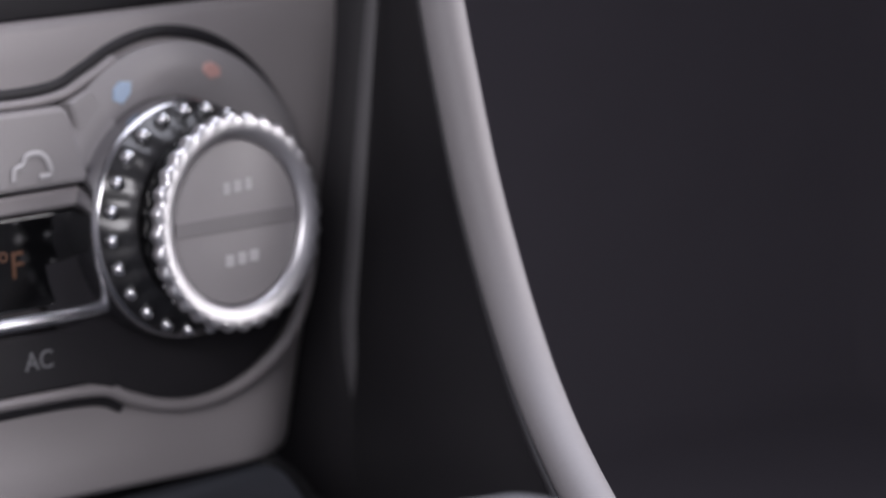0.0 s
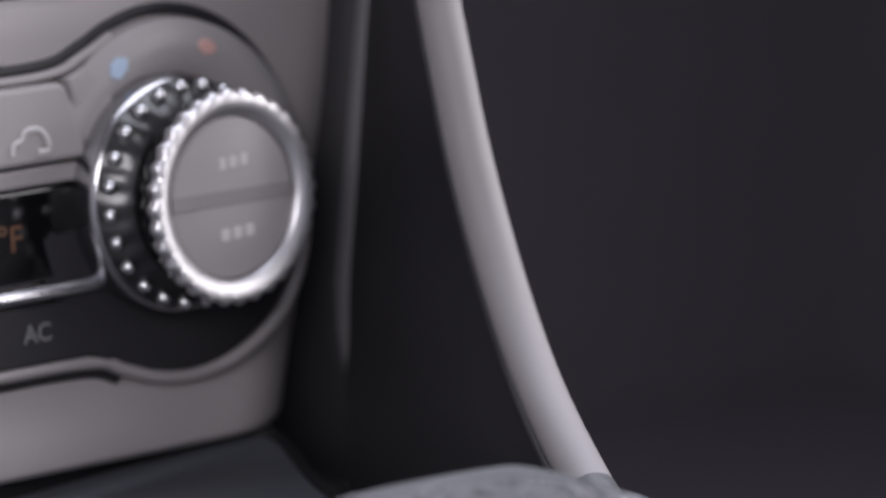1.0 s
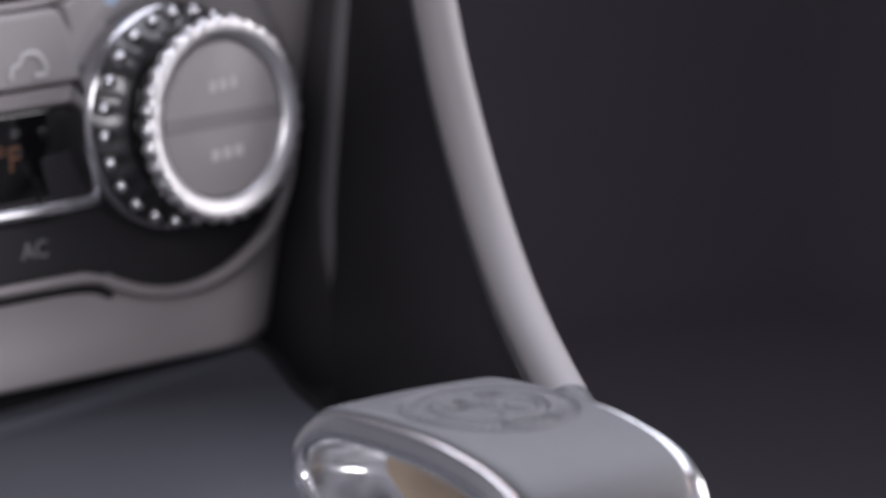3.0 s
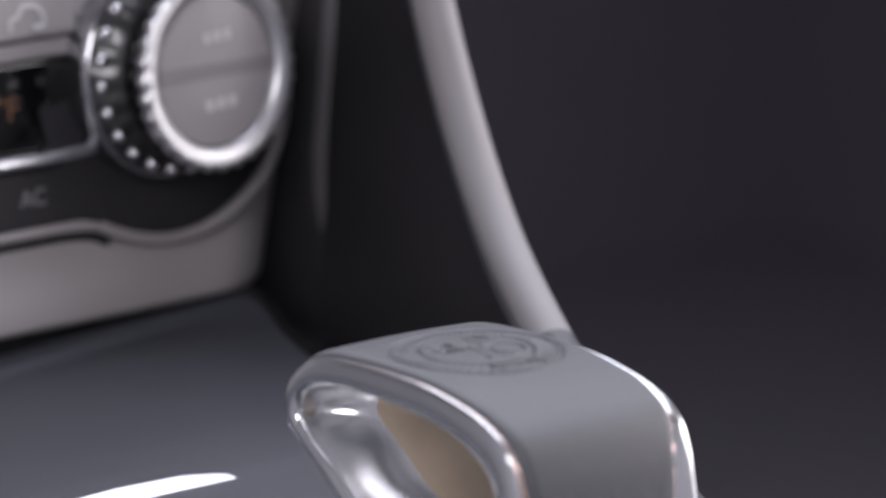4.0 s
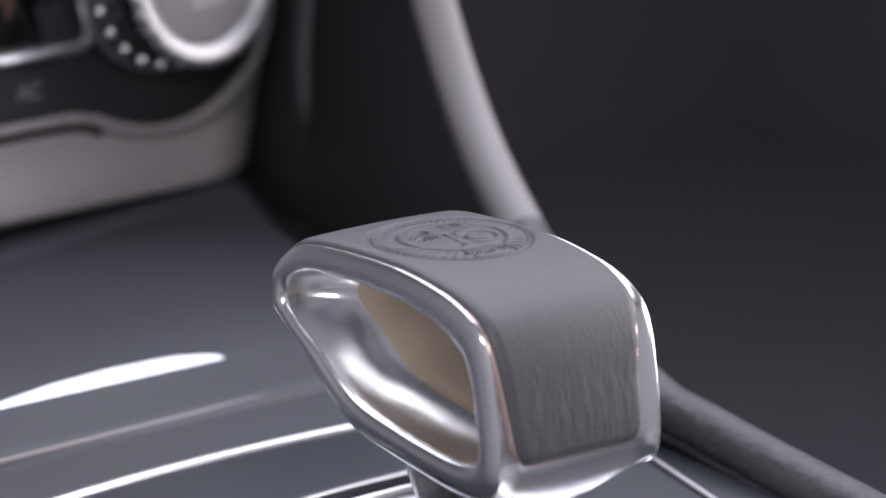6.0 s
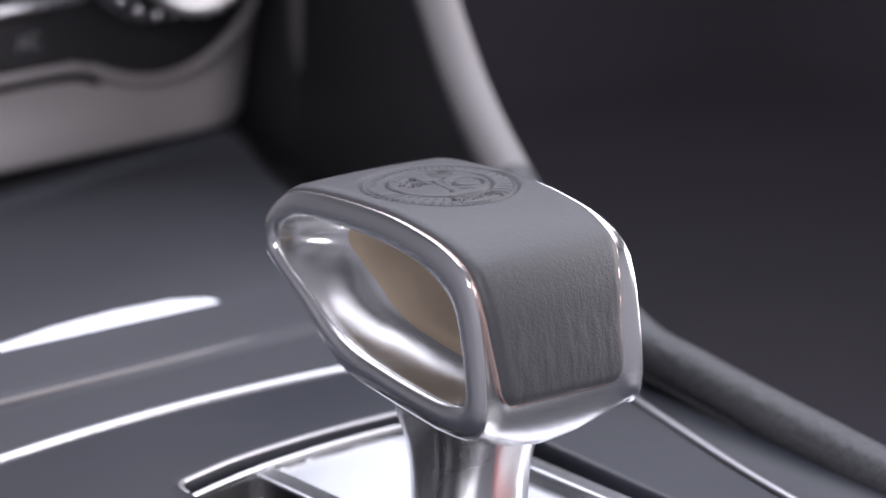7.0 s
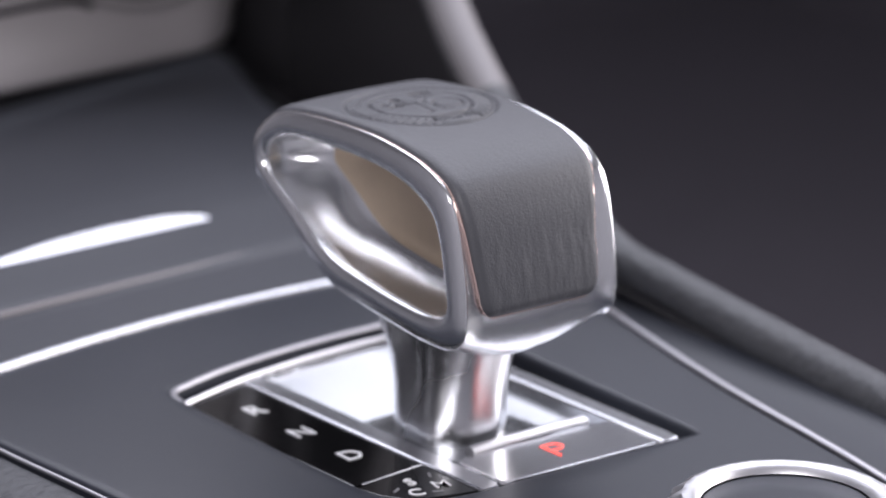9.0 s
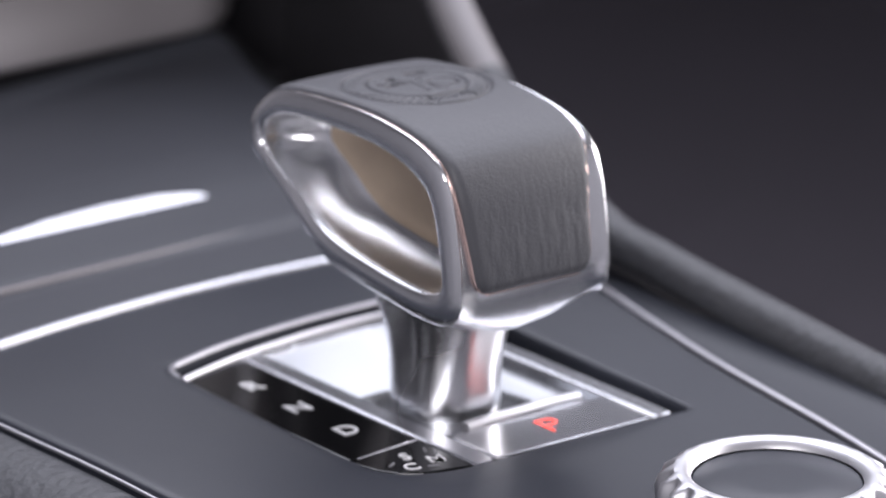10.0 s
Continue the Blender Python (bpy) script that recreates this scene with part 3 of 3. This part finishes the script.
park = part("park_plate", plate([(4.6, -42.2), (47.2, -42.8), (48.4, -41.6), (48.6, -25.4), (47, -24.4), (7, -23.8), (4.2, -25.6), (3.8, -41)], 0.0, 5, 0.6), BRUSHED, gate, "brushed metal plate with a red letter", smooth=False)
part("plate_rod", strip_along([(10, -22.4, 0.1), (20, -22.2, 0.3), (34, -22.0, 0.4), (43.5, -22.2, 0.3)], oval(1.1, 1.7, 16), 40), MATTE_SILVER, gate)
part("plate_line", strip_along([(6, -42.4, 0.05), (26, -42.7, 0.05), (46.6, -42.9, 0.05)], oval(0.35, 0.3, 8), 30), SATIN, gate)
lettering("letter", "P", 11.4, pose(0.0268, -0.0330, 0.00008) @ Matrix.Diagonal((1.12, 1, 1, 1)), RED, park, "glowing red park letter")
part("side_bar", plate([(49.0, -42.8), (53.6, -43), (54.6, -42), (54.8, 48.4), (49.0, 49.6)], 0.2, 5, 0.7), SATIN, gate, smooth=False)

# ---- gear selector ----
PROFILE = smooth_loop([(39.4, 55), (38.8, 61.3), (33.6, 66.6), (26.8, 69.3), (13.9, 70.6), (-2.9, 71), (-15.2, 69.8), (-23.3, 68), (-30.3, 64.6), (-33.6, 59), (-35.6, 50.9), (-37.1, 41), (-36.7, 33.4), (-31.8, 30.1), (-23.8, 29.7), (-15.6, 30.5), (-3.1, 32.1), (9.6, 34.2), (18.2, 38.7), (26.9, 45.3), (35.7, 51.6)], 300)
OPENING = smooth_loop([(35.2, 56.2), (33.8, 60.6), (28.5, 63.4), (22, 64.4), (12, 65), (-3, 64.8), (-13.5, 63.4), (-20.6, 61), (-25.8, 57.4), (-28.2, 52), (-29.8, 45), (-30.8, 39.2), (-29.2, 36.6), (-24, 35.6), (-15.6, 36), (-4, 37.4), (7.4, 39.4), (15.4, 42.6), (24, 48.4), (31.6, 53)], 300)
MID, HALF = 17.5, 22.0


def grip_ring(x, k, grow=0.0):
    """The grip's outline at x: k 0 is the outer profile, 1 the opening, and past 1 the opening drawn in towards its middle."""
    if k <= 1:
        loop = inset(PROFILE, -grow) * (1 - k) + OPENING * k
    else:
        centre = np.array((-13.0, 60.0))
        loop = centre + (OPENING - centre) * (1 - min(1.2 * (k - 1), 0.97))
    u = (x - MID) / HALF
    out = []
    for y, z in loop:
        w = min(max((46 - z) / 14, 0), 1)
        w = w * w * (3 - 2 * w)
        dip = 7.5 * (1 - abs(u) ** 1.6) * w if abs(u) < 1 and k < 0.5 else 0
        if dip and y < -24:
            low = min(max((40 - z) / 9, 0), 1)
            y += 4.0 * (1 - abs(u) ** 1.8) * low * low * (3 - 2 * low)
        out.append((x, y, z - dip))
    return out


selector = thing("gear_selector", "satin silver gear selector with a grey leather covered grip", "gear selector")


def frame_mesh():
    left = [(9.5, 1.19), (9.05, 1.162), (8.3, 1.13), (7.4, 1.1), (6.3, 1.076), (5.1, 1.053), (3.7, 1.035), (2.2, 1.02), (0.66, 1.009), (-1.0, 1.002), (-2.6, 1.0), (-3.8, 0.93), (-4.6, 0.78), (-4.9, 0.58), (-4.85, 0.38, 0.15), (-4.6, 0.22, 0.4), (-4.25, 0.1, 0.55), (-3.8, 0.03, 0.6), (-3.4, 0, 0.45), (-3.0, 0, 0.15), (-2.6, 0, -0.1), (2.5, 0, -0.15), (10, 0, -0.3)]
    rings = [grip_ring(*q) for q in left] + [grip_ring(17.5, 0, -0.5)] + [grip_ring(35 - q[0], *q[1:]) for q in reversed(left)]
    return loft(rings)


part("frame", frame_mesh(), FRAME, selector, "satin silver hollow frame")
# the bronze tint stands in for a warm reflection in the metal pocket
for side in (-1, 1):
    dish = ((8.85, 1.154), (9.35, 1.185), (9.75, 1.225), (9.9, 1.28), (9.85, 1.36), (9.5, 1.5), (9.05, 1.66), (8.7, 1.82), (8.6, 1.96))
    part("inner_panel", loft([grip_ring(MID + side * (MID - x), k) for x, k in dish], True, False, True), WARM_REFLECTION, selector, "metal inner panel, tinted bronze for a warm reflection")


def strokes():
    """Strokes of the embossed crest: ends, half width and depth."""
    out = []
    for k in range(22):
        a = radians(30 + 120 * k / 21)
        out.append((13.0 * math.cos(a), 13.0 * math.sin(a), 14.6 * math.cos(a + 0.02), 14.6 * math.sin(a + 0.02), 0.26))
    for side in (-1, 1):
        for k in range(9):
            a = radians(188 + 8.2 * k) if side < 0 else radians(-8 - 8.2 * k)
            out.append((12.4 * math.cos(a), 12.4 * math.sin(a), 14.8 * math.cos(a + side * 0.1), 14.8 * math.sin(a + side * 0.1), 0.34))
    for k in range(6):
        out.append((-4.2 + k * 1.0, -12.8, -3.6 + k * 1.0, -10.6, 0.26))
    out += [(-5.2, -13.4, 5.6, -13.2, 0.24), (-4.6, -9.9, 6, -9.9, 0.24), (-5.2, -13.4, -4.6, -9.9, 0.24)]
    out += [(2.2, -12.6, 3.0, -10.6, 0.3), (3.0, -10.6, 3.8, -12.6, 0.3), (4.8, -12.6, 5, -10.6, 0.3)]
    out += [(-1.6, -6.5, -0.6, 1.5, 0.32), (1.2, -6.5, 1.0, 1.0, 0.32), (-3.6, -7.2, -1.6, -6.5, 0.3), (1.2, -6.5, 3.0, -7.4, 0.3), (-0.6, 1.5, -3.0, 3.6, 0.3), (1.0, 1.0, 3.4, 3.2, 0.3)]
    out += [(2.0 + k * 1.1, 4.2, 3.0 + k * 1.1, 8.0, 0.3) for k in range(5)]
    out += [(1.6, 3.8, 7.4, 3.9, 0.26), (3, 8.4, 7.6, 8.0, 0.26)]
    return out


def crest(x, y, marks, dots):
    r = math.hypot(x, y)
    if r > 17.2:
        return 0.0
    def groove(d, w):
        return -0.8 * math.exp(-((d / w) ** 2))
    h = groove(r - 16.2, 0.42) + groove(r - 15.2, 0.3) * 0.7 + groove(r - 10.9, 0.36) + groove(math.hypot(x - 5.2, y + 2.6) - 3.2, 0.38)
    for x0, y0, x1, y1, w in marks:
        dx, dy = x1 - x0, y1 - y0
        t = min(max(((x - x0) * dx + (y - y0) * dy) / (dx * dx + dy * dy), 0), 1)
        d = math.hypot(x - x0 - t * dx, y - y0 - t * dy)
        if d < 1.2:
            h += groove(d, w + 0.08) * 0.8
    for px, py in dots:
        d = math.hypot(x - px, y - py)
        if d < 1.6:
            h += groove(d - 0.62, 0.24) * 0.7
    return max(h, -0.9)


def leather_mesh():
    loop = PROFILE
    t = np.roll(loop, -1, 0) - np.roll(loop, 1, 0)
    out = np.stack([t[:, 1], -t[:, 0]], 1) / np.linalg.norm(t, axis=1)[:, None]
    pick = [i for i in range(300) if (loop[i, 1] > 61.0 and loop[i, 0] > 0) or (loop[i, 0] < 0.5 and loop[i, 1] > 36.5)]
    line, nrm = loop[pick], out[pick]
    n = 330
    at = np.linspace(0, len(pick) - 1, n)
    line = np.stack([np.interp(at, range(len(pick)), line[:, k]) for k in (0, 1)], 1)
    nrm = np.stack([np.interp(at, range(len(pick)), nrm[:, k]) for k in (0, 1)], 1)
    marks = strokes()
    rng = random.Random(4)
    dots = [(-4.6 + rng.uniform(-3.4, 2.6), 3.4 + rng.uniform(-3.4, 3.6)) for _ in range(20)]
    rings = []
    for i in range(n):
        end = min(i, n - 1 - i) / 9
        tuck = math.sqrt(max(0.0, 1 - max(0.0, 1 - end) ** 2))
        near = max(0.0, 1 - (n - 1 - i) / 15)
        rear_side = line[i][0] < 0
        drop = 3.6 * (1 - math.sqrt(max(0.0, 1 - near * near)))
        wide_l = (float(np.interp(line[i][1], [38, 42, 50, 62, 69], [17.0, 17.4, 18.6, 20.0, 20.4])) if rear_side else 20.4) - drop
        wide_r = (float(np.interp(line[i][1], [50, 60, 69], [15.9, 17.4, 20.0])) if rear_side else 20.0) - drop
        row = []
        for k in range(107):
            u = k / 106 * 2 - 1
            x0 = u * (wide_l if u < 0 else wide_r)
            edge = math.sqrt(max(0.0, 1 - max(0.0, (abs(u) - 0.87) / 0.13) ** 2))
            rear = min(max((62 - line[i][1]) / 12, 0), 1) * (line[i][0] < 0)
            fold = 0.09 * rear * noise.noise(Vector((x0 * 0.45, i * 0.06, 3.1))) + 0.06 * rear * noise.noise(Vector((x0 * 0.9, i * 0.08, 7.7)))
            h = -0.1 + (1.7 + fold) * edge * tuck + 0.5 * (1 - u ** 2) * tuck
            p = line[i] + nrm[i] * h
            z = p[1] + (crest(x0 / 1.05, (p[0] - 5.8) / 1.04, marks, dots) if p[1] > 66 else 0)
            row.append((MID + x0, p[0], z))
        rings.append(row)
    LEATHER_EDGE.extend([rings[k][0] for k in range(0, n, 6)] + rings[-1][::6] + [rings[k][-1] for k in range(n - 1, -1, -6)])
    return loft(rings, False)


LEATHER_EDGE = []
part("leather_pad", leather_mesh(), LEATHER, selector, "dark grey grained leather pad with an embossed round crest")
part("piping", tube(LEATHER_EDGE, lambda t: oval(0.45, 0.45, 8), up=(0.3, 0.2, 1)), COPPER, selector, "thin copper-tinted piping")


def stem_mesh():
    rings = []
    for z, a, b in ((-3, 11.6, 11.8), (0, 11.9, 12.0), (1.5, 12.1, 12.2), (6, 12.1, 12.2), (12, 12.2, 12.9), (18, 12.9, 14.4), (24, 14.6, 16.6), (30, 16, 19), (36, 16.4, 20)):
        row = []
        for k in range(96):
            w = 2 * math.pi * k / 96
            c, s = math.cos(w), math.sin(w)
            flute = 1 - 0.035 * max(0.0, math.cos(4 * w)) ** 2
            row.append((MID + flute * a * math.copysign(abs(c) ** 0.88, c), -6 + flute * b * math.copysign(abs(s) ** 0.88, s), z))
        rings.append(row)
    return loft(rings, True, True, True)


part("stem", stem_mesh(), STEM, selector)


# ---- rotary controller behind the gate ----
def controller():
    ob = thing("rotary_controller", "chrome knurled rotary controller with a grey disc", "knob")
    cx, cy = 33, -101
    def ring(r, z, wave=0.0, teeth=0, n=288):
        out = []
        for k in range(n):
            a = 2 * math.pi * k / n
            q = r + wave * math.cos(teeth * a)
            out.append((cx + q * math.cos(a), cy + q * math.sin(a), z))
        return out
    part("ring", loft([ring(25.0, -3), ring(25.2, 1.0, 0.9, 24), ring(24.9, 3.5, 1.5, 24), ring(24.0, 6.3, 1.5, 24), ring(23.0, 7.6, 0.6, 24), ring(22.2, 8.3), ring(20.6, 8.5), ring(19.2, 7.8), ring(18.4, 6.4)]), MATTE_SILVER, ob, "bright knurled silver ring")
    part("disc", loft([ring(18.6, 5.6), ring(17.9, 6.2), ring(8, 6.5)], True, False, True), PANEL, ob)
    return ob


controller()
